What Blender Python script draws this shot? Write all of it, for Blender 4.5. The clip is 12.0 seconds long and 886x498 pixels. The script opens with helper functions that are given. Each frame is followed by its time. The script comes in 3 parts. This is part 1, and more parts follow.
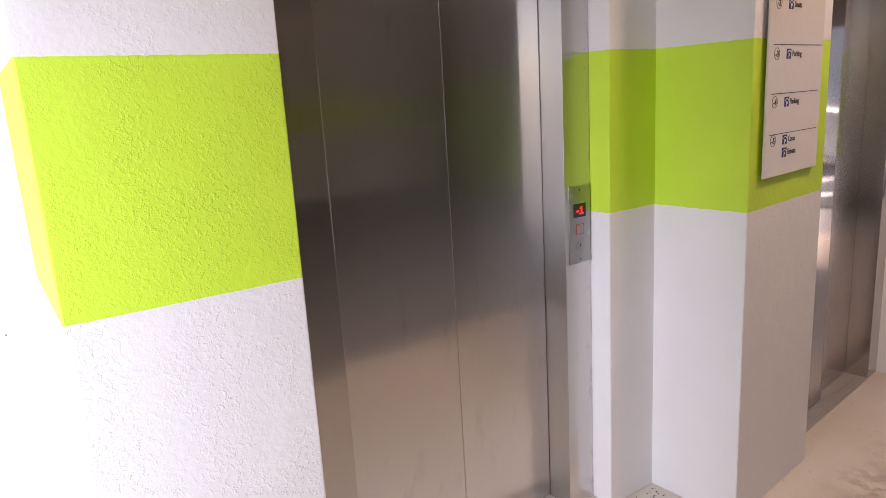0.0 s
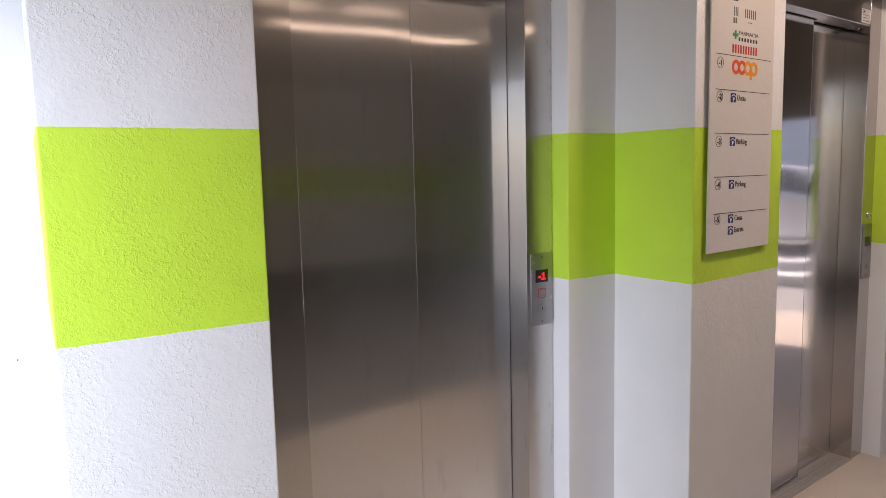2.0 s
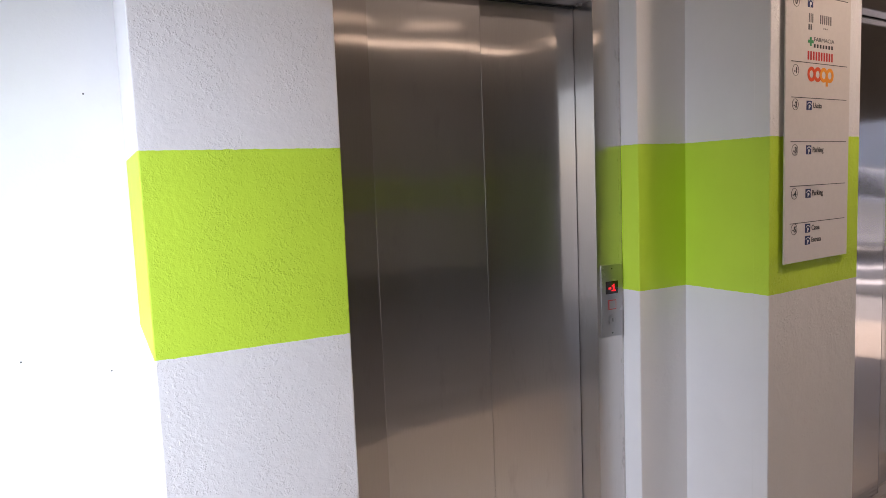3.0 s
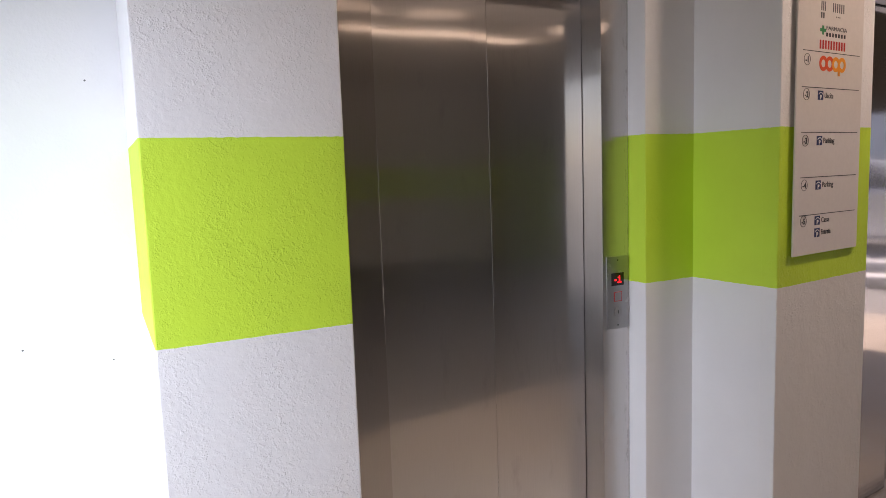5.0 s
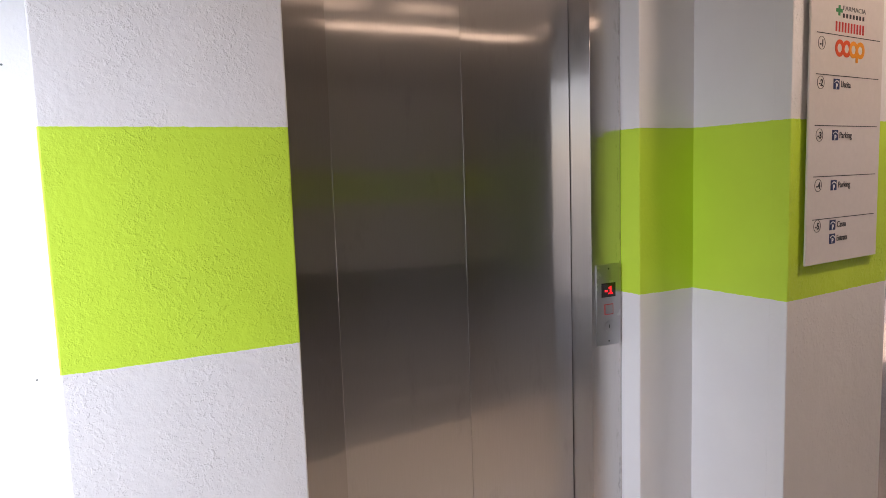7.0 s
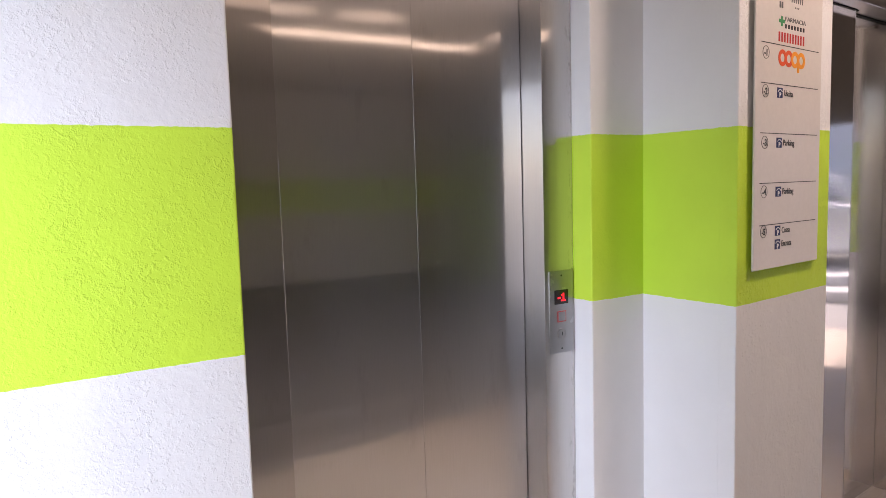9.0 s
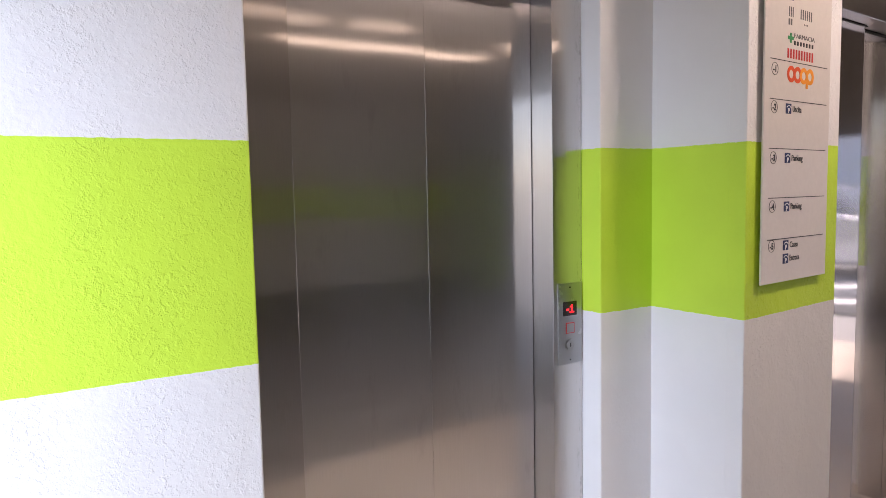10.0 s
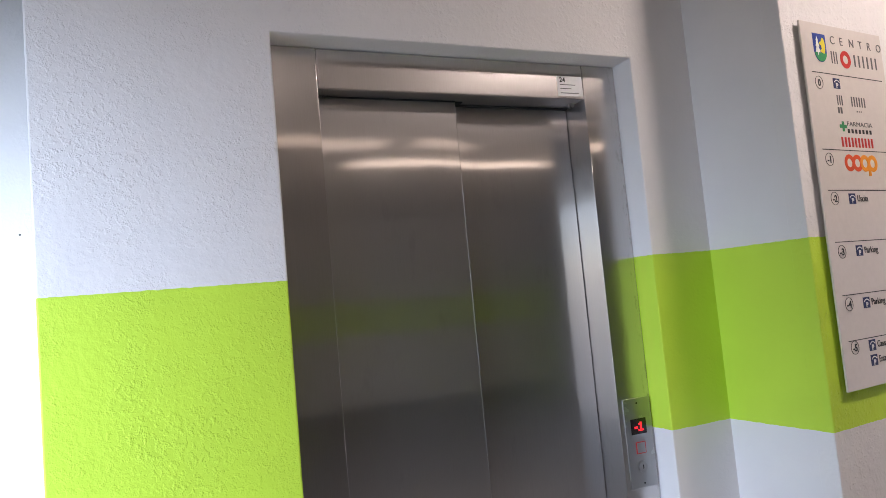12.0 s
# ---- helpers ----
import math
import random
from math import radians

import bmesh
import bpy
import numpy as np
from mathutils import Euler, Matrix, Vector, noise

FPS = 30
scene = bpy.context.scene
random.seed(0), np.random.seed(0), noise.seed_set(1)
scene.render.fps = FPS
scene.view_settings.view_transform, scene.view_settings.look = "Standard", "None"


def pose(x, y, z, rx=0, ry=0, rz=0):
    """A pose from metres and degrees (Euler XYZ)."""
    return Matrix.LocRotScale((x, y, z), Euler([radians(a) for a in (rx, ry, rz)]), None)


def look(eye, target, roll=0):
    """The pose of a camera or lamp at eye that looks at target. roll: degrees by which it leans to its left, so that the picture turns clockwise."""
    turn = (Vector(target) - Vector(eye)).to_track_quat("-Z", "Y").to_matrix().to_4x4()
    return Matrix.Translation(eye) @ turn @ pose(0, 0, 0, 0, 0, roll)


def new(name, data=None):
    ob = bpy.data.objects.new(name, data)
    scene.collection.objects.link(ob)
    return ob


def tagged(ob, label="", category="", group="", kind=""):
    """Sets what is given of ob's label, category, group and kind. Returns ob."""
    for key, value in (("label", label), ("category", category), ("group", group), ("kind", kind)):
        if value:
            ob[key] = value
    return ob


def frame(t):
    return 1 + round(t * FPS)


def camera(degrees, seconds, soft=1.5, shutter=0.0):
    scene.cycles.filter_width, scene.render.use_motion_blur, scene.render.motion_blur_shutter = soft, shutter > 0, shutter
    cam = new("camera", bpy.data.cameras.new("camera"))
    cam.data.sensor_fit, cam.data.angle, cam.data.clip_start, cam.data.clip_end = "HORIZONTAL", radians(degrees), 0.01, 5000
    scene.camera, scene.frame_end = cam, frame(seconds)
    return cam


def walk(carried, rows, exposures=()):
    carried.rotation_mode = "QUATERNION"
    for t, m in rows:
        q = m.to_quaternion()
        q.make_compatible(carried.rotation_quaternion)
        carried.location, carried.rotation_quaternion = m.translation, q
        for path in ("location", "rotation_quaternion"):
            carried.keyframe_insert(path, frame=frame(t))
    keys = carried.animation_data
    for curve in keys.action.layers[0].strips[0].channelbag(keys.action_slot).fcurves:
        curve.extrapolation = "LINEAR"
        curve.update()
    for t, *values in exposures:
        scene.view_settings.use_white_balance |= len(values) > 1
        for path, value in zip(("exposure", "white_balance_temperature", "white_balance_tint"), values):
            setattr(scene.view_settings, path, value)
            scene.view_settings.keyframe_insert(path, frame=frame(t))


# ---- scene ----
cam = camera(66.3, 12.0, soft=0.85)
PATH = [
    (0, (-0.1, -1.5, 1.478), (1.003, 0.111, 1.046), -3.4),
    (0.3, (-0.142, -1.552, 1.462), (1.05, 0.005, 1.071), -3.0),
    (0.5, (-0.165, -1.61, 1.478), (1.017, -0.053, 1.056), -1.1),
    (0.7, (-0.177, -1.653, 1.465), (0.953, -0.053, 1.064), -2.1),
    (1, (-0.142, -1.709, 1.489), (0.939, -0.058, 1.171), -2.0),
    (1.2, (-0.071, -1.762, 1.46), (1.0, -0.096, 1.177), -1.0),
    (1.5, (-0.005, -1.8, 1.485), (1.028, -0.113, 1.189), 0.7),
    (1.7, (0.003, -1.82, 1.461), (1.014, -0.114, 1.202), -0.5),
    (2, (-0.024, -1.82, 1.472), (1.005, -0.12, 1.247), -1.4),
    (2.2, (-0.051, -1.797, 1.503), (0.993, -0.107, 1.273), -1.2),
    (2.5, (-0.077, -1.821, 1.485), (0.928, -0.1, 1.311), -1.5),
    (2.7, (-0.095, -1.811, 1.484), (0.863, -0.064, 1.313), -1.8),
    (3, (-0.109, -1.806, 1.493), (0.801, -0.036, 1.297), -2.3),
    (3.2, (-0.119, -1.814, 1.472), (0.776, -0.034, 1.299), -2.7),
    (3.5, (-0.103, -1.816, 1.482), (0.758, -0.02, 1.302), -3.5),
    (3.7, (-0.075, -1.813, 1.459), (0.771, -0.01, 1.274), -3.5),
    (5.5, (-0.129, -1.756, 1.498), (0.802, 0.0, 1.272), -1.3),
    (5.7, (-0.154, -1.741, 1.474), (0.798, 0.006, 1.272), -1.4),
    (6, (-0.164, -1.738, 1.485), (0.821, -0.01, 1.282), -1.7),
    (6.2, (-0.156, -1.721, 1.474), (0.837, 0.001, 1.255), -1.4),
    (6.5, (-0.048, -1.699, 1.452), (0.835, 0.081, 1.228), -1.6),
    (7, (0.109, -1.615, 1.471), (0.995, 0.166, 1.257), -1.9),
    (7.2, (0.097, -1.586, 1.459), (1.065, 0.153, 1.261), -3.2),
    (8.8, (0.101, -1.538, 1.435), (1.148, 0.154, 1.236), -0.6),
    (9, (0.114, -1.561, 1.456), (1.144, 0.143, 1.268), -1.7),
    (9.5, (0.112, -1.56, 1.472), (1.145, 0.143, 1.298), -2.0),
    (10, (0.093, -1.575, 1.471), (1.108, 0.141, 1.304), -1.2),
    (10.5, (0.087, -1.592, 1.475), (1.031, 0.159, 1.263), -1.3),
    (10.8, (0.078, -1.549, 1.498), (1.132, 0.142, 1.322), -0.7),
    (11, (0.144, -1.58, 1.543), (1.281, 0.062, 1.447), -1.2),
    (11.1, (0.18, -1.588, 1.539), (1.325, 0.05, 1.475), -2.8),
    (11.3, (0.209, -1.584, 1.529), (1.351, 0.057, 1.488), -4.1),
    (11.5, (0.214, -1.591, 1.517), (1.259, 0.113, 1.585), -5.0),
    (12, (0.214, -1.611, 1.519), (1.014, 0.216, 1.669), -5.2),
]
EXPOSURES = [(0.0, 1.4, 8000, 31), (0.5, 1.23, 7400, 25), (1.0, 1.18, 7400, 24), (1.5, 1.26, 7400, 24), (2.5, 1.2, 7450, 25), (3.5, 0.9, 7500, 26), (5.5, 0.95, 7700, 26), (6.5, 1.03, 7750, 27), (9.5, 1.57, 7200, 27), (10.5, 1.48, 7050, 24), (11.3, 1.8, 6850, 23), (12.0, 1.34, 6650, 21)]
walk(cam, [(t, look(eye, target, roll)) for t, eye, target, roll in PATH], EXPOSURES)

# ---- light ----
world = bpy.data.worlds.new("world")
scene.world = world
world.use_nodes = True
wn = world.node_tree
sky = wn.nodes.new("ShaderNodeTexSky")
sky.sky_type = "NISHITA"
sky.sun_disc = False
sky.sun_elevation = radians(53)
sky.sun_rotation = radians(97)
wn.links.new(sky.outputs["Color"], wn.nodes["Background"].inputs["Color"])
wn.nodes["Background"].inputs["Strength"].default_value = 0.15

WEST, EAST, SOUTH, HIGH = -1.2, 6.5, -8.5, 2.9      # inner faces of the hall
LEFT_BACK = 0.55                                     # the wall beyond the first lift's pier


def area_lamp(name, m, sx, sy, watts, colour):
    data = bpy.data.lights.new(name, "AREA")
    data.shape, data.size, data.size_y, data.energy, data.color = "RECTANGLE", sx, sy, watts, colour
    ob = new(name, data)
    ob.matrix_world = m
    return ob


# daylight in the west window, sun on the yard beyond the east gateway
area_lamp("window_daylight", look((WEST - 0.05, -0.58, 1.25), (0.05, 0.45, 0.82)), 1.1, 2.0, 11.5, (0.60, 0.79, 1.0)).data.spread = radians(84)
# added fill for the lane, from an opening that is never in view
area_lamp("lane_fill_light", look((WEST - 0.05, -3.5, 1.3), (0, -3.5, 1.2)), 1.8, 2.1, 1.8, (0.76, 0.85, 1.0))
sun_data = bpy.data.lights.new("sun", "SUN")
sun_data.energy, sun_data.angle, sun_data.color = 5.0, radians(0.5), (1.0, 0.97, 0.93)
sun = new("sun", sun_data)
sun.matrix_world = look((12, -2.7, 7.4), (6.5, -2.0, 0))


# ---- materials ----
def material(name, rough=0.6, metal=0.0, colour=(0.5, 0.5, 0.5)):
    mat = bpy.data.materials.new(name)
    mat.use_nodes = True
    tree = mat.node_tree
    bsdf = tree.nodes["Principled BSDF"]
    bsdf.inputs["Roughness"].default_value = rough
    bsdf.inputs["Metallic"].default_value = metal
    bsdf.inputs["Base Color"].default_value = (*colour, 1)
    return mat, tree, bsdf


def maths(tree, op, a, b=None, c=None):
    n = tree.nodes.new("ShaderNodeMath")
    n.operation = op
    for i, v in enumerate((a, b, c)):
        if v is None:
            continue
        if isinstance(v, (int, float)):
            n.inputs[i].default_value = v
        else:
            tree.links.new(v, n.inputs[i])
    return n.outputs[0]


def ramp(tree, fac, lo, hi, a=0.0, b=1.0):
    n = tree.nodes.new("ShaderNodeMapRange")
    n.inputs["From Min"].default_value, n.inputs["From Max"].default_value = lo, hi
    n.inputs["To Min"].default_value, n.inputs["To Max"].default_value = a, b
    tree.links.new(fac, n.inputs["Value"])
    return n.outputs["Result"]


def mix(tree, fac, a, b):
    n = tree.nodes.new("ShaderNodeMix")
    n.data_type = "RGBA"
    for sock, v in ((n.inputs[0], fac), (n.inputs[6], a), (n.inputs[7], b)):
        if isinstance(v, (int, float)):
            sock.default_value = v
        elif isinstance(v, tuple):
            sock.default_value = (*v, 1)
        else:
            tree.links.new(v, sock)
    return n.outputs[2]


def coords(tree, scale=(1, 1, 1)):
    g = tree.nodes.new("ShaderNodeNewGeometry")
    m = tree.nodes.new("ShaderNodeMapping")
    m.inputs["Scale"].default_value = scale
    tree.links.new(g.outputs["Position"], m.inputs["Vector"])
    sep = tree.nodes.new("ShaderNodeSeparateXYZ")
    tree.links.new(g.outputs["Position"], sep.inputs[0])
    return m.outputs[0], sep.outputs


def noise_tex(tree, vec, scale, detail=4.0, rough=0.55, distort=0.0):
    n = tree.nodes.new("ShaderNodeTexNoise")
    n.inputs["Scale"].default_value, n.inputs["Detail"].default_value = scale, detail
    n.inputs["Roughness"].default_value, n.inputs["Distortion"].default_value = rough, distort
    tree.links.new(vec, n.inputs["Vector"])
    return n.outputs["Fac"]


def bump(tree, bsdf, height, strength, distance):
    b = tree.nodes.new("ShaderNodeBump")
    b.inputs["Strength"].default_value, b.inputs["Distance"].default_value = strength, distance
    tree.links.new(height, b.inputs["Height"])
    tree.links.new(b.outputs[0], bsdf.inputs["Normal"])
    return b


BAND_LOW, BAND_HIGH = 1.078, 1.598
WHITE, GREEN = (0.80, 0.79, 0.785), (0.56, 0.82, 0.06)


def painted(name, relief, banded=True, white=WHITE, sparse=0.42):
    """White plaster with a lime band painted round it; relief: how coarse the render under the paint is."""
    mat, tree, bsdf = material(name, 0.62)
    vec, xyz = coords(tree)
    turned = tree.nodes.new("ShaderNodeMapping")
    turned.inputs["Rotation"].default_value = (0.7, 0.45, 0.9)
    tree.links.new(vec, turned.inputs["Vector"])
    fine = noise_tex(tree, turned.outputs[0], 230, 2, 0.5)
    mid = ramp(tree, noise_tex(tree, turned.outputs[0], 85, 3, 0.6, 0.12), sparse, sparse + 0.34)
    trowel = noise_tex(tree, turned.outputs[0], 13, 3, 0.6, 0.3)
    broad = noise_tex(tree, vec, 4.5, 5, 0.6)
    smudge = noise_tex(tree, vec, 2.6, 5, 0.6)
    tone = mix(tree, ramp(tree, smudge, 0.35, 0.7), white, tuple(c * 0.95 for c in white))
    if banded:
        wob = maths(tree, "MULTIPLY_ADD", noise_tex(tree, vec, 45, 3), 0.006, xyz[2])
        inside = maths(tree, "MULTIPLY", maths(tree, "GREATER_THAN", wob, BAND_LOW + 0.003), maths(tree, "LESS_THAN", wob, BAND_HIGH + 0.003))
        green = mix(tree, ramp(tree, noise_tex(tree, vec, 4.5, 4), 0.3, 0.75), GREEN, tuple(c * 0.93 for c in GREEN))
        tone = mix(tree, inside, tone, green)
    tree.links.new(tone, bsdf.inputs["Base Color"])
    blotch = ramp(tree, broad, 0.38, 0.62, 0.08, 1.0)
    h = maths(tree, "ADD", maths(tree, "MULTIPLY", mid, blotch), maths(tree, "MULTIPLY", fine, 0.20))
    h = maths(tree, "MULTIPLY_ADD", trowel, 1.6, h)
    # the strip beside the first lift is trowelled smooth
    strip = maths(tree, "MULTIPLY", maths(tree, "GREATER_THAN", xyz[0], 1.595), maths(tree, "LESS_THAN", xyz[0], 1.842))
    h = maths(tree, "MULTIPLY", h, ramp(tree, strip, 0.0, 1.0, 1.0, 0.30))
    bump(tree, bsdf, h, 1.0, relief)
    return mat


ROUGH_PLASTER = painted("rough_banded_plaster", 0.0021, sparse=0.48)
PITTED_PLASTER = painted("pitted_banded_plaster", 0.0042, sparse=0.54)
FINE_PLASTER = painted("fine_banded_plaster", 0.0007)
DULL_PLASTER = painted("dull_banded_plaster", 0.0007, white=(0.74, 0.69, 0.63))
PLAIN_PLASTER = painted("plain_white_plaster", 0.0006, banded=False)


def steel(name, base=(0.64, 0.61, 0.595), rough=0.085, wave=0.003, haze=0.46):
    """Brushed steel: a fairly clear reflection under a haze that the upright brushing draws out sideways."""
    mat, tree, bsdf = material(name, rough, 1.0, base)
    vec, xyz = coords(tree, (1, 1, 0.012))
    hair = noise_tex(tree, vec, 900, 2)
    vec2, _ = coords(tree)
    cloud = noise_tex(tree, vec2, 3.5, 5, 0.65)
    smear = noise_tex(tree, coords(tree, (1, 1, 0.35))[0], 14, 4, 0.6)
    tint = mix(tree, ramp(tree, hair, 0.3, 0.7), tuple(c * 0.95 for c in base), base)
    tint = mix(tree, ramp(tree, smear, 0.60, 0.76, 0.0, 0.30), tint, tuple(c * 0.60 for c in base))
    tree.links.new(tint, bsdf.inputs["Base Color"])
    tree.links.new(ramp(tree, cloud, 0.3, 0.7, rough * 0.75, rough * 1.3), bsdf.inputs["Roughness"])
    soft = tree.nodes.new("ShaderNodeBsdfPrincipled")
    soft.inputs["Metallic"].default_value = 1.0
    soft.inputs["Roughness"].default_value = 0.30
    soft.inputs["Anisotropic"].default_value = 0.7
    bsdf.inputs["Anisotropic"].default_value = 0.85
    across = tree.nodes.new("ShaderNodeTangent")
    across.direction_type, across.axis = "RADIAL", "Z"
    for lobe in (soft, bsdf):
        tree.links.new(across.outputs[0], lobe.inputs["Tangent"])
    tree.links.new(tint, soft.inputs["Base Color"])
    vec3, _ = coords(tree, (1, 1, 0.5))
    b = bump(tree, bsdf, maths(tree, "MULTIPLY_ADD", noise_tex(tree, vec3, 2.2, 1), 1.0, maths(tree, "MULTIPLY", hair, 0.003)), 1.0, wave)
    tree.links.new(b.outputs[0], soft.inputs["Normal"])
    blend = tree.nodes.new("ShaderNodeMixShader")
    blend.inputs[0].default_value = haze
    tree.links.new(bsdf.outputs[0], blend.inputs[1])
    tree.links.new(soft.outputs[0], blend.inputs[2])
    tree.links.new(blend.outputs[0], tree.nodes["Material Output"].inputs["Surface"])
    return mat


STEEL = steel("brushed_steel")


def stained_jamb_steel():
    """The same steel with dark plaster stains along the edge that meets the wall."""
    mat = steel("stained_brushed_steel")
    tree = mat.node_tree
    tc = tree.nodes.new("ShaderNodeTexCoord")
    sep = tree.nodes.new("ShaderNodeSeparateXYZ")
    tree.links.new(tc.outputs["Object"], sep.inputs[0])
    m = tree.nodes.new("ShaderNodeMapping")
    m.inputs["Scale"].default_value = (1, 1, 0.3)
    tree.links.new(tc.outputs["Object"], m.inputs["Vector"])
    n = noise_tex(tree, m.outputs[0], 60, 5, 0.65)
    mask = maths(tree, "MULTIPLY", ramp(tree, sep.outputs[0], 1.050, 1.080), ramp(tree, n, 0.54, 0.64, 0.0, 0.6))
    for b in [x for x in tree.nodes if x.type == "BSDF_PRINCIPLED"]:
        old = b.inputs["Base Color"].links[0].from_socket
        tree.links.new(mix(tree, mask, old, (0.22, 0.20, 0.19)), b.inputs["Base Color"])
    return mat


JAMB_STEEL = stained_jamb_steel()
CLEAR_STEEL = steel("clear_brushed_steel", rough=0.10, wave=0.0045, haze=0.25)
PANEL_STEEL = steel("brushed_door_steel", (0.74, 0.725, 0.72), rough=0.085, wave=0.004, haze=0.46)
PLATE_STEEL = steel("satin_plate_steel", (0.40, 0.39, 0.385), 0.25, 0.0005, 0.8)
SILL = material("worn_aluminium", 0.45, 0.55, (0.55, 0.50, 0.45))[0]
CHROME = material("polished_chrome", 0.12, 1.0, (0.7, 0.7, 0.7))[0]
DARK_GAP = material("dark_gap", 0.8, 0.0, (0.012, 0.012, 0.012))[0]


def flat(name, colour, rough=0.5):
    mat, tree, bsdf = material(name, rough)
    vec, _ = coords(tree)
    tree.links.new(mix(tree, noise_tex(tree, vec, 60, 3), colour, tuple(c * 0.88 for c in colour)), bsdf.inputs["Base Color"])
    return mat


def glowing(name, colour, strength):
    mat, tree, bsdf = material(name, 0.4, 0.0, colour)
    bsdf.inputs["Emission Color"].default_value = (*colour, 1)
    bsdf.inputs["Emission Strength"].default_value = strength
    return mat


BLACK_GLASS = material("black_display_glass", 0.15, 0.0, (0.01, 0.006, 0.006))[0]
LED_RED = glowing("red_display_segments", (1.0, 0.02, 0.03), 0.38)
RING_RED = glowing("red_button_ring", (0.45, 0.03, 0.03), 0.05)
TUBE = glowing("lit_fluorescent_tube", (1.0, 0.84, 0.68), 1.15)
OPALS = [glowing("lit_opal_diffuser", (1.0, 0.84, 0.68), k) for k in (0.30, 1.2)]
# first strength: the lamp by the sign; the other three: added fill lamps
DOMES = [glowing("lit_opal_dome", (1.0, 0.895, 0.80), k) for k in (46.0, 1.0, 13.0, 6.0)]
BOARD = flat("pale_aluminium_board", (0.70, 0.65, 0.61), 0.3)
INK = flat("black_print", (0.02, 0.02, 0.022))
GREY_INK = flat("grey_print", (0.12, 0.12, 0.12))
NAVY = flat("dark_blue_print", (0.012, 0.025, 0.11))
RED_INK = flat("red_print", (0.62, 0.03, 0.02))
CORAL_INK = flat("coral_red_print", (0.78, 0.09, 0.02))
ORANGE_INK = flat("orange_print", (0.90, 0.33, 0.02))
BLUE_INK = flat("blue_print", (0.02, 0.06, 0.35))
LEAF_INK = flat("green_print", (0.03, 0.28, 0.10))
YELLOW_INK = flat("yellow_print", (0.85, 0.68, 0.05))
PAPER = flat("white_paper", (0.82, 0.82, 0.80))


def floor_material():
    mat, tree, bsdf = material("worn_screed", 0.45)
    vec, xyz = coords(tree)
    base = mix(tree, noise_tex(tree, vec, 1.7, 5, 0.6), (0.70, 0.60, 0.50), (0.83, 0.76, 0.68))
    # trodden dirt on the way past the second lift
    trod = maths(tree, "MULTIPLY", ramp(tree, xyz[1], -0.36, -0.66), ramp(tree, xyz[0], 1.9, 2.4))
    spots = maths(tree, "MAXIMUM", ramp(tree, noise_tex(tree, vec, 16, 4, 0.6), 0.45, 0.57), maths(tree, "MULTIPLY", ramp(tree, noise_tex(tree, vec, 5, 4, 0.6), 0.42, 0.58), 0.7))
    specks = ramp(tree, noise_tex(tree, vec, 55, 3, 0.6), 0.66, 0.70)
    dirt = maths(tree, "MAXIMUM", maths(tree, "MULTIPLY", maths(tree, "MULTIPLY", spots, trod), ramp(tree, noise_tex(tree, vec, 1.9, 4, 0.6), 0.35, 0.60, 0.60, 1.0)), maths(tree, "MULTIPLY", specks, 0.45))
    # shade over the far east floor, painted in with the same dark tone
    dirt = maths(tree, "MAXIMUM", dirt, ramp(tree, xyz[0], 3.1, 4.0, 0.0, 0.65))
    tree.links.new(mix(tree, dirt, base, (0.24, 0.18, 0.14)), bsdf.inputs["Base Color"])
    tree.links.new(ramp(tree, noise_tex(tree, vec, 6, 4), 0.3, 0.7, 0.30, 0.55), bsdf.inputs["Roughness"])
    bump(tree, bsdf, noise_tex(tree, vec, 90, 4), 0.4, 0.002)
    return mat


FLOOR = floor_material()


def asphalt_material():
    mat, tree, bsdf = material("garage_asphalt", 0.75)
    vec, xyz = coords(tree)
    grain = mix(tree, noise_tex(tree, vec, 240, 3), (0.14, 0.14, 0.135), (0.22, 0.215, 0.21))
    # worn pale bars across the lane
    bars = maths(tree, "SINE", maths(tree, "MULTIPLY", xyz[1], 13.5))
    worn = ramp(tree, noise_tex(tree, vec, 7, 4), 0.35, 0.65, 0.3, 0.8)
    grain = mix(tree, maths(tree, "MULTIPLY", ramp(tree, bars, 0.0, 0.25), worn), grain, (0.34, 0.335, 0.33))
    tree.links.new(grain, bsdf.inputs["Base Color"])
    bump(tree, bsdf, noise_tex(tree, vec, 200, 3), 0.6, 0.004)
    return mat


ASPHALT = asphalt_material()
CONCRETE = flat("grey_concrete", (0.15, 0.13, 0.115), 0.8)


# ---- mesh helpers ----
def link_mesh(name, bm, mats, parent=None):
    me = bpy.data.meshes.new(name)
    bmesh.ops.recalc_face_normals(bm, faces=bm.faces)
    bm.to_mesh(me)
    bm.free()
    for m in mats if isinstance(mats, (list, tuple)) else [mats]:
        me.materials.append(m)
    ob = new(name, me)
    if parent:
        ob.parent = parent
    return ob


def part(name, bm, mats, parent, label=""):
    ob = link_mesh(name, bm, mats, parent)
    return tagged(ob, label) if label else ob


def box(bm, lo, hi, bevel=0.0, segments=2):
    got = bmesh.ops.create_cube(bm, size=1.0)["verts"]
    for v in got:
        v.co = Vector([lo[i] + (v.co[i] + 0.5) * (hi[i] - lo[i]) for i in range(3)])
    if bevel:
        edges = list({e for v in got for e in v.link_edges})
        bmesh.ops.bevel(bm, geom=edges, offset=bevel, segments=segments, affect="EDGES", profile=0.5)
    return bm


def boxed(lo, hi, bevel=0.0):
    return box(bmesh.new(), lo, hi, bevel)


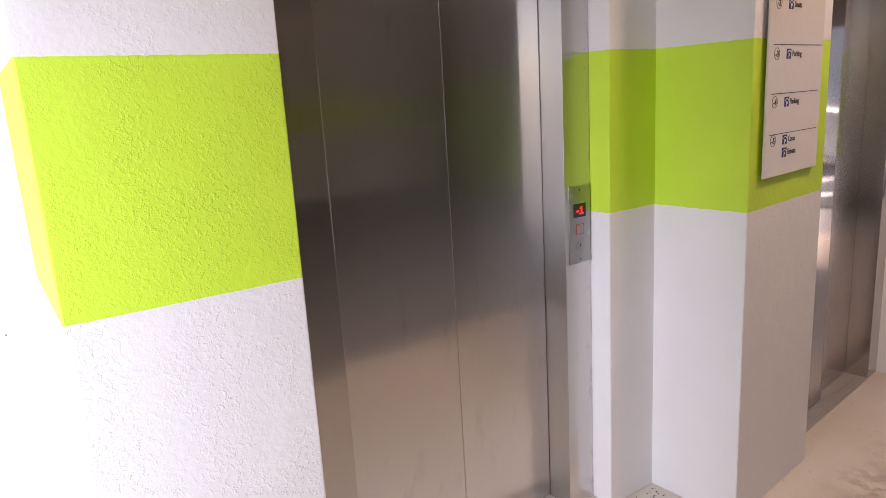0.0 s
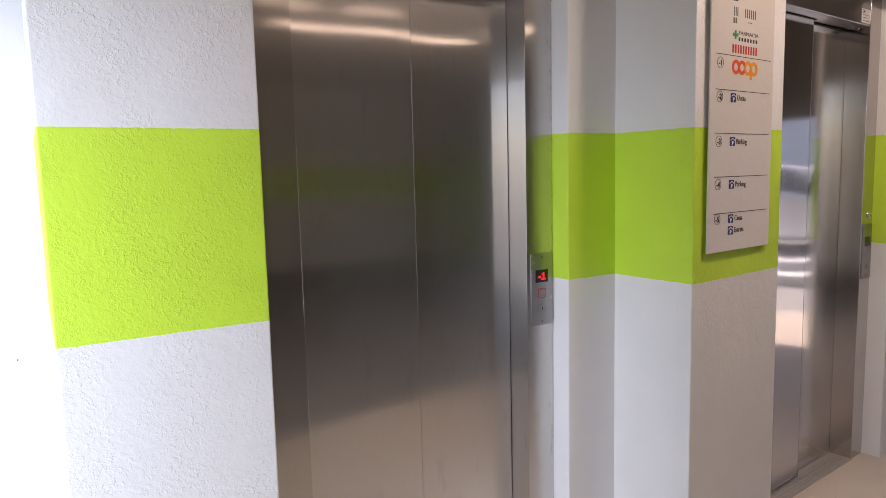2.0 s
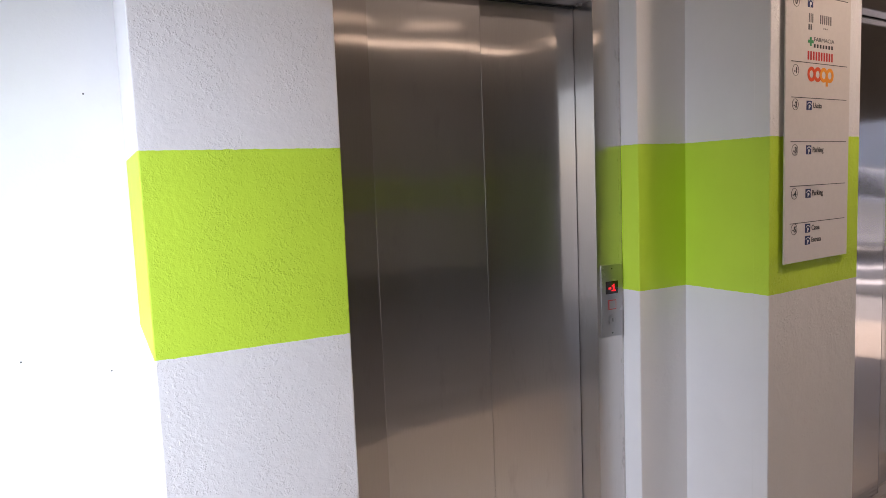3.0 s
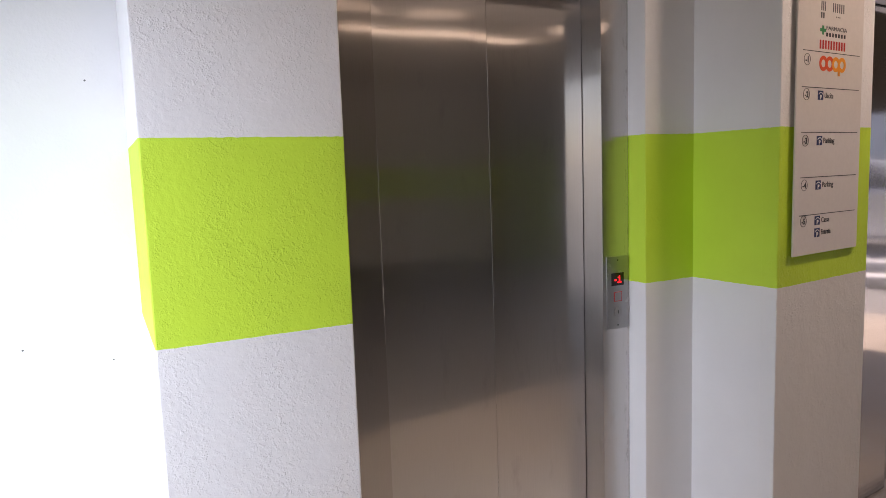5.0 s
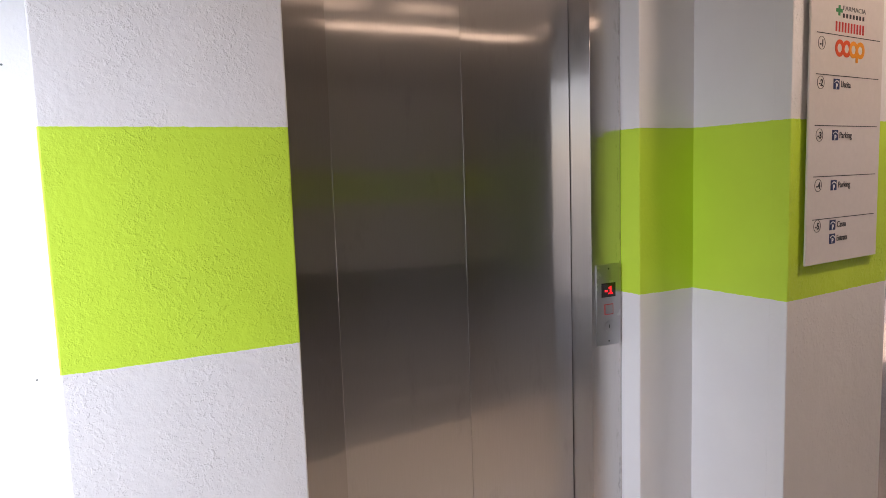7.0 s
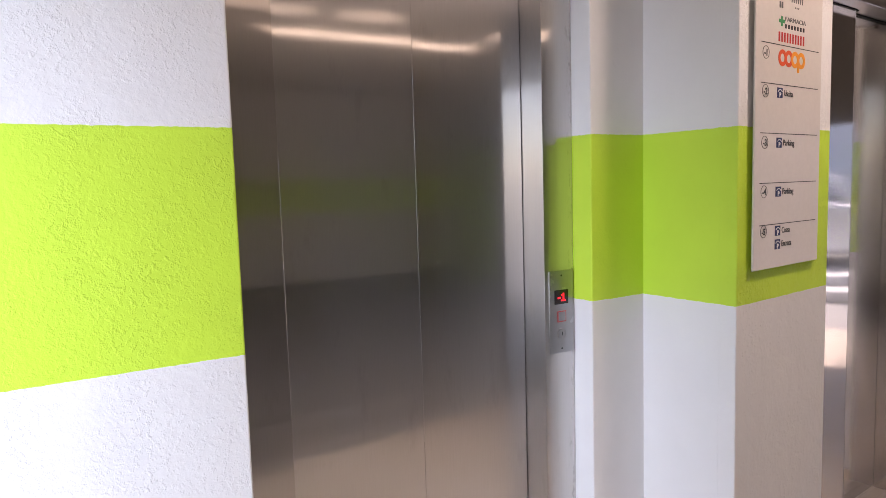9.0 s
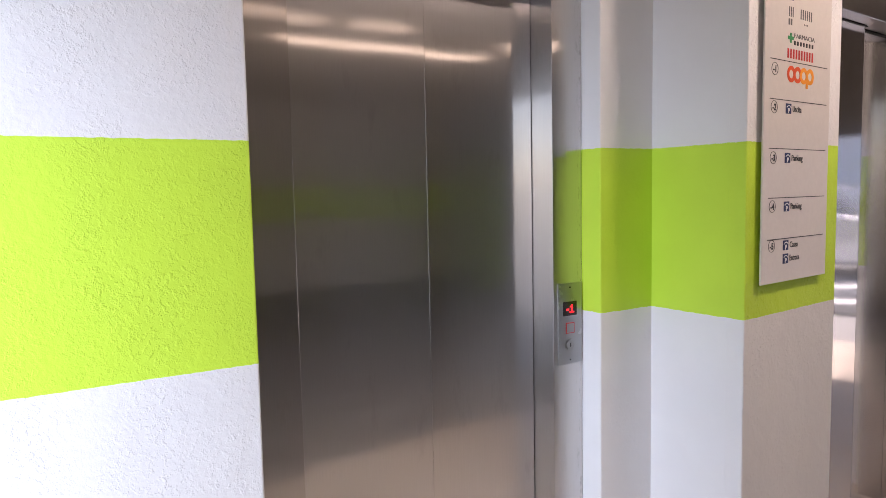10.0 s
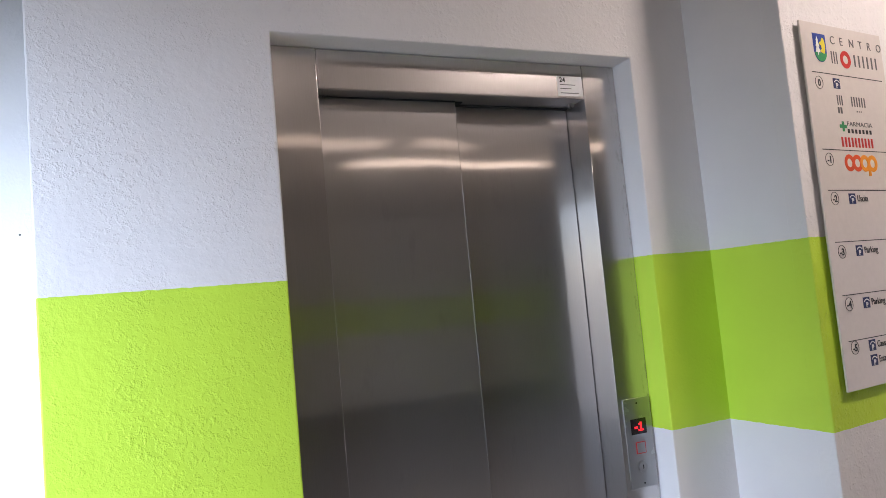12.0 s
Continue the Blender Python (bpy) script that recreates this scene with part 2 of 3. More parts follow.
def extruded(outline, depth, bevel=0.0):
    """A plate with its outline in x and z at y = 0, pulled back by depth along y."""
    bm = bmesh.new()
    face = bm.faces.new([bm.verts.new((x, 0, z)) for x, z in outline])
    out = bmesh.ops.extrude_face_region(bm, geom=[face])
    bmesh.ops.translate(bm, vec=(0, depth, 0), verts=[g for g in out["geom"] if isinstance(g, bmesh.types.BMVert)])
    if bevel:
        edges = [e for e in bm.edges if len(e.link_faces) == 2 and e.calc_face_angle(0) > 0.5]
        bmesh.ops.bevel(bm, geom=edges, offset=bevel, segments=2, affect="EDGES", profile=0.5)
    return bm


def disc(bm, cx, cz, y0, y1, r, steps=32, rz=None):
    """A short round plug along y."""
    rz = rz or r
    rings = [[bm.verts.new((cx + r * math.cos(a), y, cz + rz * math.sin(a))) for a in (2 * math.pi * i / steps for i in range(steps))] for y in (y0, y1)]
    bm.faces.new(rings[0])
    bm.faces.new(rings[1][::-1])
    for i in range(steps):
        j = (i + 1) % steps
        bm.faces.new((rings[0][i], rings[1][i], rings[1][j], rings[0][j]))
    return bm


def ring(bm, cx, cz, y0, y1, r_out, r_in, steps=40, squash=1.0):
    loops = []
    for r, y in ((r_out, y0), (r_in, y0), (r_in, y1), (r_out, y1)):
        loops.append([bm.verts.new((cx + squash * r * math.cos(2 * math.pi * i / steps), y, cz + r * math.sin(2 * math.pi * i / steps))) for i in range(steps)])
    for k in range(4):
        a, b = loops[k], loops[(k + 1) % 4]
        for i in range(steps):
            j = (i + 1) % steps
            bm.faces.new((a[i], a[j], b[j], b[i]))
    return bm


def text(name, words, x, z, size, mat, parent, y, width=None, align="LEFT", heavy=0.0, label=""):
    """Letters that stand upright and face -y, their baseline's start at x, z."""
    cu = bpy.data.curves.new(name, "FONT")
    cu.body, cu.size, cu.extrude, cu.offset, cu.align_x = words, size, 0.0004, heavy, align
    tmp = new(name, cu)
    bpy.context.view_layer.update()
    me = bpy.data.meshes.new_from_object(tmp.evaluated_get(bpy.context.evaluated_depsgraph_get()))
    bpy.data.objects.remove(tmp)
    xs = [v.co.x for v in me.vertices]
    wide = max(xs) - min(xs)
    k = width / wide if width else 1.0
    for v in me.vertices:
        v.co = Vector((x + (v.co.x - (min(xs) if align == "LEFT" else 0)) * k, y - v.co.z, z + v.co.y))
    me.materials.clear()
    me.materials.append(mat)
    ob = new(name, me)
    ob.parent = parent
    return tagged(ob, label) if label else ob


def assign(ob, pick, index):
    for p in ob.data.polygons:
        if pick(p):
            p.material_index = index


# ---- structure ----
LIFT_X, LIFT_W, LIFT_H = 0.515, 1.084, 2.205
TURN2 = 6.0
CORNER2 = (1.845, -0.335)
WALL2 = pose(*CORNER2, 0, 0, 0, TURN2)
LIFT2_U, LIFT2_H = 0.577, 2.235
FLOOR_EDGE = -1.62

tagged(link_mesh("floor", boxed((WEST - 0.3, FLOOR_EDGE, -0.2), (EAST + 0.3, 1.2, 0.0)), FLOOR), "pale worn screed floor with trodden dirt and shade painted in to the east", "floor", kind="structure")
tagged(link_mesh("road", boxed((WEST - 0.3, SOUTH - 0.3, -0.2), (EAST + 0.3, FLOOR_EDGE, -0.004)), ASPHALT), "grey concrete garage lane beyond the pale floor", "road", kind="structure")
tagged(link_mesh("ceiling", boxed((WEST - 0.3, SOUTH - 0.3, HIGH), (EAST + 0.3, 1.2, HIGH + 0.25)), CONCRETE), "grey concrete ceiling slab", "ceiling", kind="structure")

# wall with the first lift, its left end free
outline = [(0, 0), (0, HIGH), (1.95, HIGH), (1.95, 0), (LIFT_X + LIFT_W, 0), (LIFT_X + LIFT_W, LIFT_H), (LIFT_X, LIFT_H), (LIFT_X, 0)]
wall = link_mesh("wall_north", extruded(outline, LEFT_BACK, 0.004), [FINE_PLASTER, ROUGH_PLASTER])
assign(wall, lambda p: p.normal.y < -0.9, 1)
tagged(wall, "white plastered wall with a lime green painted band", "wall", kind="structure")

# wall with the second lift, standing forward of the first
outline = [(0, 0), (0, HIGH), (5.2, HIGH), (5.2, 0), (LIFT2_U + LIFT_W, 0), (LIFT2_U + LIFT_W, LIFT2_H), (LIFT2_U, LIFT2_H), (LIFT2_U, 0)]
wall = link_mesh("wall_north_east", extruded(outline, 0.55, 0.004), [FINE_PLASTER, PITTED_PLASTER])
assign(wall, lambda p: p.normal.y < -0.9, 1)
for v in wall.data.vertices:
    if v.co.x < 0.01 and v.co.y > 0.3:
        v.co.x += 0.03
wall.matrix_world = WALL2
tagged(wall, "white plastered wall with a lime green painted band", "wall", kind="structure")

tagged(link_mesh("wall_north_west", boxed((WEST - 0.3, LEFT_BACK, 0), (1.2, LEFT_BACK + 0.3, HIGH)), PLAIN_PLASTER), "bright plain white plastered wall", "wall", kind="structure")
tagged(link_mesh("wall_south", boxed((WEST - 0.3, SOUTH - 0.3, 0), (EAST + 0.3, SOUTH, HIGH)), DULL_PLASTER), "far garage wall with a lime green band", "wall", kind="structure")


def wall_x(name, x0, x1, y0, y1, hole, mat, label):
    """A wall along y with one opening (y from, y to, z from, z to)."""
    a, b, c, d = hole
    bm = bmesh.new()
    box(bm, (x0, y0, 0), (x1, a, HIGH))
    box(bm, (x0, b, 0), (x1, y1, HIGH))
    box(bm, (x0, a, d), (x1, b, HIGH))
    if c > 0:
        box(bm, (x0, a, 0), (x1, b, c))
    return tagged(link_mesh(name, bm, mat), label, "wall", kind="structure")


wall_x("wall_west", WEST - 0.3, WEST, -2.2, LEFT_BACK, (-1.13, -0.03, 0.1, 2.4), CONCRETE, "dull concrete wall with a tall window opening")
# unseen lane wall; its opening is added for the fill lamp
wall_x("wall_west_lane", WEST - 0.3, WEST, SOUTH, -2.2, (-4.4, -2.6, 0.1, 2.4), CONCRETE, "dull concrete wall beside the lane with an added opening for fill light")
wall_x("wall_east", EAST, EAST + 0.3, SOUTH, 0.1, (-3.4, -0.9, 0.0, 1.9), CONCRETE, "end wall with a low open gateway to daylight")


# ---- the lifts ----
def lift(m, marks, lit, high):
    root = new("elevator")
    root.matrix_world = m
    W, H = LIFT_W, high
    face, in_l, in_r, head = 0.083, 0.128, 0.962, 2.095
    part("left_jamb", boxed((0.0015, face, 0.002), (in_l, 0.30, H - 0.0015), 0.0011), STEEL if lit else CLEAR_STEEL, root)
    part("right_jamb", boxed((in_r, face, 0.002), (W - 0.0015, 0.30, H - 0.0015), 0.0015), JAMB_STEEL if lit else CLEAR_STEEL, root)
    part("header", boxed((in_l + 0.001, face + 0.001, head), (in_r - 0.001, 0.30, H - 0.0015), 0.0030), STEEL, root)
    # black strips and a notch piece drawn in as the header gap's shade
    part("gap_shade", boxed((in_l + 0.001, 0.1430, head - 0.003), (0.5485, 0.1495, head + 0.002)), DARK_GAP, root, "black strip for the shaded gap above the door panel")
    part("gap_shade", boxed((0.5507, 0.1750, head - 0.005), (in_r - 0.003, 0.1855, head + 0.002)), DARK_GAP, root, "black strip for the shaded gap above the door panel")
    part("notch_shade", boxed((0.5507, 0.1480, head - 0.0035), (0.574, 0.1745, head + 0.002)), DARK_GAP, root)
    door_steel = PANEL_STEEL if lit else CLEAR_STEEL
    part("fast_panel", boxed((in_l - 0.02, 0.150, 0.012), (0.549, 0.178, head + 0.02), 0.0006), door_steel, root)
    part("slow_panel", boxed((0.520, 0.186, 0.012), (in_r - 0.0025, 0.214, head + 0.02), 0.0006), door_steel, root)
    part("panel_edge", boxed((0.5490, 0.1492, 0.012), (0.5502, 0.1795, head + 0.02)), PLATE_STEEL, root)
    part("shaft_gap", boxed((in_l, 0.22, 0.0), (in_r, 0.29, head + 0.02)), DARK_GAP, root)
    sill = boxed((in_l, 0.080, -0.02), (in_r, 0.235, 0.006), 0.002)
    for y in (0.100, 0.116, 0.132, 0.182):
        box(sill, (in_l + 0.002, y, 0.006), (in_r - 0.002, y + 0.007, 0.0085))
    part("door_sill", sill, SILL, root, "ribbed aluminium door sill")
    part("sensor", disc(bmesh.new(), 0.945, head - 0.004, 0.125, 0.14, 0.008), PLATE_STEEL, root)
    # call plate on the right jamb
    y = face
    plate = part("call_plate", boxed((0.978, y - 0.004, 0.908), (1.077, y, 1.173), 0.0012), PLATE_STEEL, root, "satin steel call plate")
    y -= 0.004
    part("display", boxed((0.998, y - 0.0012, 1.066), (1.055, y + 0.001, 1.112), 0.0008), BLACK_GLASS, plate, "black floor display with red figures")
    led = bmesh.new()
    yy = y - 0.0020
    box(led, (1.006, yy, 1.083), (1.020, yy + 0.0006, 1.091))
    box(led, (1.030, yy, 1.075), (1.038, yy + 0.0006, 1.106))
    box(led, (1.024, yy, 1.095), (1.030, yy + 0.0006, 1.101))
    box(led, (1.022, yy, 1.073), (1.045, yy + 0.0006, 1.079))
    for v in led.verts:
        v.co.x, v.co.z = 1.0275 + (v.co.x - 1.0265) * 0.86, 1.0885 + (v.co.z - 1.0895) * 0.80
    if lit:
        part("figure", led, LED_RED, plate, "glowing red figure minus one")
    hx, hz = 1.027, 1.026
    rim = bmesh.new()
    outer, inner = 0.0175, 0.0150
    box(rim, (hx - outer, y - 0.0016, hz + inner), (hx + outer, y + 0.001, hz + outer))
    box(rim, (hx - outer, y - 0.0016, hz - outer), (hx + outer, y + 0.001, hz - inner))
    box(rim, (hx - outer, y - 0.0016, hz - inner), (hx - inner, y + 0.001, hz + inner))
    box(rim, (hx + inner, y - 0.0016, hz - inner), (hx + outer, y + 0.001, hz + inner))
    part("button_ring", rim, RING_RED if lit else PLATE_STEEL, plate)
    part("call_button", boxed((hx - inner, y - 0.0022, hz - inner), (hx + inner, y + 0.001, hz + inner), 0.001), PLATE_STEEL, plate)
    lock = ring(bmesh.new(), hx, 0.970, y - 0.003, y + 0.001, 0.0175, 0.0145)
    disc(lock, hx, 0.970, y - 0.0022, y + 0.001, 0.0146)
    part("key_switch", lock, PLATE_STEEL, plate, "round steel key switch")
    part("keyhole", boxed((hx - 0.0015, y - 0.0028, 0.964), (hx + 0.0015, y - 0.0020, 0.976)), DARK_GAP, plate)
    for z in (0.922, 1.158):
        part("screw", disc(bmesh.new(), hx, z, y - 0.0012, y + 0.0005, 0.0028, 16), DARK_GAP, plate)
    if not lit:
        knob = ring(bmesh.new(), 1.040, 1.215, face - 0.006, face, 0.014, 0.010)
        disc(knob, 1.040, 1.215, face - 0.004, face, 0.0102)
        part("lock_cylinder", knob, CHROME, root, "small chrome lock cylinder")
    # paper notice on the header
    note = part("notice", boxed((0.868, face - 0.0006, 2.104), (0.958, face + 0.002, 2.166)), PAPER, root, "white paper notice")
    text("number", "24", 0.876, 2.147, 0.021, INK, note, face - 0.0012, heavy=0.0004)
    for z, w in ((2.139, 0.055), (2.127, 0.040), (2.113, 0.066)):
        part("print_line", boxed((0.877, face - 0.0010, z - 0.0012), (0.877 + w, face - 0.0004, z + 0.0012)), GREY_INK, note)
    return tagged(root, marks, "elevator", "lifts")


lift(pose(LIFT_X, 0, 0), "brushed steel lift door, closed, with call plate", True, LIFT_H)
lift(WALL2 @ pose(LIFT2_U, 0, 0), "brushed steel lift door, closed, reflecting daylight", False, LIFT2_H)


# ---- directory sign ----
def directory_sign():
    root = new("directory_sign")
    root.matrix_world = WALL2 @ pose(0.013, -0.018, 0)
    x0, x1, z0, z1 = 0.043, 0.448, 1.177, 2.203
    part("board", boxed((x0, 0, z0), (x1, 0.006, z1), 0.0012), BOARD, root)
    for z in (z0 + 0.1, z1 - 0.1):
        part("mount", boxed((x0 + 0.06, 0.006, z - 0.04), (x1 - 0.06, 0.020, z + 0.04)), DARK_GAP, root)
    y = -0.0006
    for z in (2.058, 1.838, 1.723, 1.579, 1.433, 1.309):
        part("divider_line", boxed((0.074, y - 0.0002, z - 0.0011), (0.426, y + 0.0006, z + 0.0011)), INK, root)
    for words, z in (("0", 2.029), ("-1", 1.810), ("-2", 1.700), ("-3", 1.552), ("-4", 1.408), ("-5", 1.290)):
        part("number_ring", ring(bmesh.new(), 0.100, z, y - 0.0002, y + 0.0006, 0.0185, 0.0172), INK, root)
        text("floor_number", words, 0.100, z - 0.0095, 0.0265, INK, root, y - 0.0002, align="CENTER", heavy=0.0007)
    # car park signs: a dark square, a white arc for the roof and a letter
    for z in (2.032, 1.699, 1.552, 1.406, 1.288, 1.247):
        tile = part("parking_sign", boxed((0.168, y - 0.0002, z - 0.015), (0.200, y + 0.0006, z + 0.015)), NAVY, root, "dark blue parking pictogram")
        text("letter", "P", 0.184, z - 0.0125, 0.0195, PAPER, tile, y - 0.0008, align="CENTER", heavy=0.0008)
        arc = bmesh.new()
        for i in range(8):
            a0, a1 = radians(145 - i * 13.75), radians(145 - (i + 1) * 13.75)
            pts = [(0.184 + r * math.cos(a), z - 0.006 + r * math.sin(a)) for r, a in ((0.0170, a0), (0.0170, a1), (0.0138, a1), (0.0138, a0))]
            arc.faces.new([arc.verts.new((px, y - 0.0010, pz)) for px, pz in pts])
        part("roof_arc", arc, PAPER, tile)
    for words, z, w in (("Uscita", 1.691, 0.053), ("Parking", 1.544, 0.068), ("Parking", 1.398, 0.068), ("Cassa", 1.280, 0.050), ("Entrata", 1.239, 0.060)):
        text("word", words, 0.209, z, 0.026, INK, root, y - 0.0002, width=w)
    # head of the board: shield, words and a red disc
    sx, sz, hw = 0.126, 2.172, 0.030
    shield = [(sx - hw, sz), (sx + hw, sz)] + [(sx + hw * math.cos(a), sz - 0.048 - 0.034 * math.sin(a)) for a in (radians(12 * i) for i in range(16))]
    crest = part("shield", extruded(shield, 0.0006), BLUE_INK, root, "blue and green shield emblem")
    crest.location.y = y - 0.0002
    low = [(sx + hw * 0.96 * math.cos(a), sz - 0.050 - 0.031 * math.sin(a)) for a in (radians(10 + 10 * i) for i in range(17))]
    part("field", extruded(low, 0.0003), LEAF_INK, crest).location.y = -0.0006
    fir = [(sx - 0.013, sz - 0.008), (sx - 0.007, sz - 0.022), (sx - 0.010, sz - 0.022), (sx - 0.004, sz - 0.038), (sx - 0.008, sz - 0.038), (sx - 0.002, sz - 0.055),
           (sx - 0.011, sz - 0.055), (sx - 0.011, sz - 0.064), (sx - 0.015, sz - 0.064), (sx - 0.015, sz - 0.055), (sx - 0.024, sz - 0.055), (sx - 0.018, sz - 0.038), (sx - 0.022, sz - 0.038), (sx - 0.016, sz - 0.022), (sx - 0.019, sz - 0.022)]
    part("fir", extruded(fir, 0.0003), PAPER, crest).location.y = -0.0012
    blob = disc(bmesh.new(), sx + 0.014, sz - 0.034, -0.0012, -0.0006, 0.009, 10, 0.024)
    disc(blob, sx + 0.006, sz - 0.028, -0.0011, -0.0006, 0.009, 10, 0.006)
    disc(blob, sx + 0.008, sz - 0.050, -0.0011, -0.0006, 0.010, 10, 0.005)
    part("emblem", blob, YELLOW_INK, crest)
    for i, c in enumerate("CENTRO"):
        text("letter", c, 0.180 + 0.0475 * i, 2.149, 0.034, GREY_INK, root, y - 0.0002)
    # the centre's name: upright strokes and a red disc
    def bars(name, lo, hi, n, mat, fill=0.62, label=""):
        step = (hi[0] - lo[0]) / n
        for i in range(n):
            part(name, boxed((lo[0] + i * step, y - 0.0002, lo[1]), (lo[0] + (i + fill) * step, y + 0.0006, hi[1])), mat, root, label)
    bars("name_bar", (0.176, 2.091), (0.212, 2.127), 3, GREY_INK, 0.35)
    part("red_disc", ring(bmesh.new(), 0.246, 2.108, y - 0.0002, y + 0.0006, 0.026, 0.013), RED_INK, root, "red ring emblem")
    bars("name_bar", (0.290, 2.091), (0.424, 2.127), 6, GREY_INK, 0.3)
    # tenants' names, shown as bars
    bars("name_bar", (0.176, 1.969), (0.208, 1.998), 3, GREY_INK, 0.4)
    bars("name_bar", (0.246, 1.969), (0.324, 1.998), 6, GREY_INK, 0.4)
    bars("name_bar", (0.174, 1.945), (0.200, 1.963), 2, GREY_INK, 0.6)
    bars("dot", (0.268, 1.953), (0.298, 1.957), 3, GREY_INK, 0.4)
    cross = bmesh.new()
    box(cross, (0.184, y - 0.0002, 1.893), (0.194, y + 0.0006, 1.922))
    box(cross, (0.172, y - 0.0002, 1.9025), (0.184, y + 0.0006, 1.9125))
    box(cross, (0.194, y - 0.0002, 1.9025), (0.206, y + 0.0006, 1.9125))
    part("pharmacy_cross", cross, LEAF_INK, root, "green pharmacy cross")
    text("word", "FARMACIA", 0.209, 1.910, 0.0185, GREY_INK, root, y - 0.0002, width=0.128)
    bars("name_bar", (0.209, 1.889), (0.338, 1.901), 7, INK, 0.5)
    bars("name_bar", (0.171, 1.848), (0.337, 1.876), 10, RED_INK, 0.5)
    # shop mark: four rings, red to orange, the last with a tail
    for i, m in enumerate((CORAL_INK, CORAL_INK, ORANGE_INK, ORANGE_INK)):
        part("shop_ring", ring(bmesh.new(), 0.196 + 0.0385 * i, 1.802, y - 0.0002 - 0.0001 * i, y + 0.0006, 0.0245, 0.0125), m, root, "red and orange shop mark")
    part("shop_tail", boxed((0.287, y - 0.0005, 1.765), (0.299, y + 0.0006, 1.797)), ORANGE_INK, root)
    return tagged(root, "pale aluminium directory board with printed floor list", "sign")


directory_sign()


# ---- ceiling lamps ----
def tube_lamp():
    root = new("fluorescent_lamp")
    part("housing", boxed((-1.1, -0.05, 0.0), (1.1, 0.05, 0.05), 0.008), PAPER, root)
    bm = bmesh.new()
    bmesh.ops.create_cone(bm, cap_ends=True, segments=16, radius1=0.018, radius2=0.018, depth=2.1, matrix=Matrix.Translation((0, 0, -0.025)) @ Matrix.Rotation(radians(90), 4, "Y"))
    part("tube", bm, TUBE, root, "lit warm white tube")
    for x in (-1.07, 1.07):
        part("holder", boxed((x - 0.012, -0.022, -0.048), (x + 0.012, 0.022, 0.0)), PAPER, root)
    return tagged(root, "lit fluorescent batten lamp on the ceiling", "lamp")


lamp = tube_lamp()
lamp.matrix_basis = pose(3.0, -4.05, HIGH - 0.052)


def batten_lamp(x0, x1, y, glow):
    root = new("batten_lamp")
    root.location = ((x0 + x1) / 2, y, HIGH)
    w = (x1 - x0) / 2
    part("housing", boxed((-w, -0.07, -0.035), (w, 0.07, -0.001), 0.006), PAPER, root)
    part("diffuser", boxed((-w + 0.02, -0.06, -0.085), (w - 0.02, 0.06, -0.0352), 0.02), glow, root, "lit opal diffuser")
    return tagged(root, "lit opal batten lamp on the ceiling", "lamp", "batten lamps")


batten_lamp(0.85, 2.12, -3.4, OPALS[0])
batten_lamp(2.38, 2.95, -3.4, OPALS[0])
batten_lamp(4.05, 5.35, -3.4, OPALS[1])


def dome_lamp(x, y, glow):
    root = new("ceiling_lamp")
    root.location = (x, y, HIGH)
    base = bmesh.new()
    bmesh.ops.create_cone(base, cap_ends=True, segments=40, radius1=0.155, radius2=0.155, depth=0.03, matrix=Matrix.Translation((0, 0, -0.016)))
    part("base", base, PAPER, root)
    bm = bmesh.new()
    bmesh.ops.create_uvsphere(bm, u_segments=32, v_segments=16, radius=0.14)
    bmesh.ops.delete(bm, geom=[v for v in bm.verts if v.co.z > 0.001], context="VERTS")
    for v in bm.verts:
        v.co.z = v.co.z * 0.6 - 0.032
    part("dome", bm, glow, root, "lit opal glass dome")
    return tagged(root, "lit round ceiling lamp with an opal dome, out of view", "lamp", "ceiling lamps")


dome_lamp(2.38, -1.2, DOMES[0])
# three more domes, unseen, added to fill floor, pier and far lane
dome_lamp(4.5, -1.6, DOMES[1])
dome_lamp(0.3, -2.0, DOMES[2])
dome_lamp(0.6, -5.4, DOMES[3])


# ---- the yard beyond the gateway ----
YARD = flat("pale_paving", (0.20, 0.20, 0.205), 0.8)
HEDGE = flat("dark_hedge", (0.06, 0.11, 0.03), 0.45)
FACADE = flat("blue_grey_cladding", (0.74, 0.77, 0.85), 0.5)
tagged(link_mesh("ground", boxed((EAST + 0.3, -40, -0.2), (60, 40, -0.006)), YARD), "pale sunlit paving outside the gateway", "ground", kind="structure")
far = bmesh.new()
for k in range(9):
    box(far, (20, -30, 1.5 + 0.45 * k), (20.3, 12, 1.5 + 0.45 * k + 0.36))
box(far, (20.1, -30, 0), (20.4, 12, 6))
tagged(link_mesh("backdrop", far, FACADE), "distant blue grey slatted facade", "backdrop", kind="structure")
# unseen white slabs, added to give the second lift's reflection its bright streaks
STREAK_SLAB = flat("white_streak_slab", (0.72, 0.73, 0.76), 0.7)
for x in (8.3, 9.6, 13.6):
    tagged(link_mesh("kerb", boxed((x, -12, -0.006), (x + 0.28, 6, 0.13), 0.02), STREAK_SLAB), "long pale slab added for a bright streak in the lift's reflection", "kerb", kind="structure")
CAR_PAINT = material("silver_car_paint", 0.25, 0.6, (0.72, 0.74, 0.78))[0]
CAR_GLASS = material("dark_car_glass", 0.08, 0.0, (0.02, 0.025, 0.03))[0]
TYRE = flat("black_tyre_rubber", (0.025, 0.025, 0.025), 0.85)


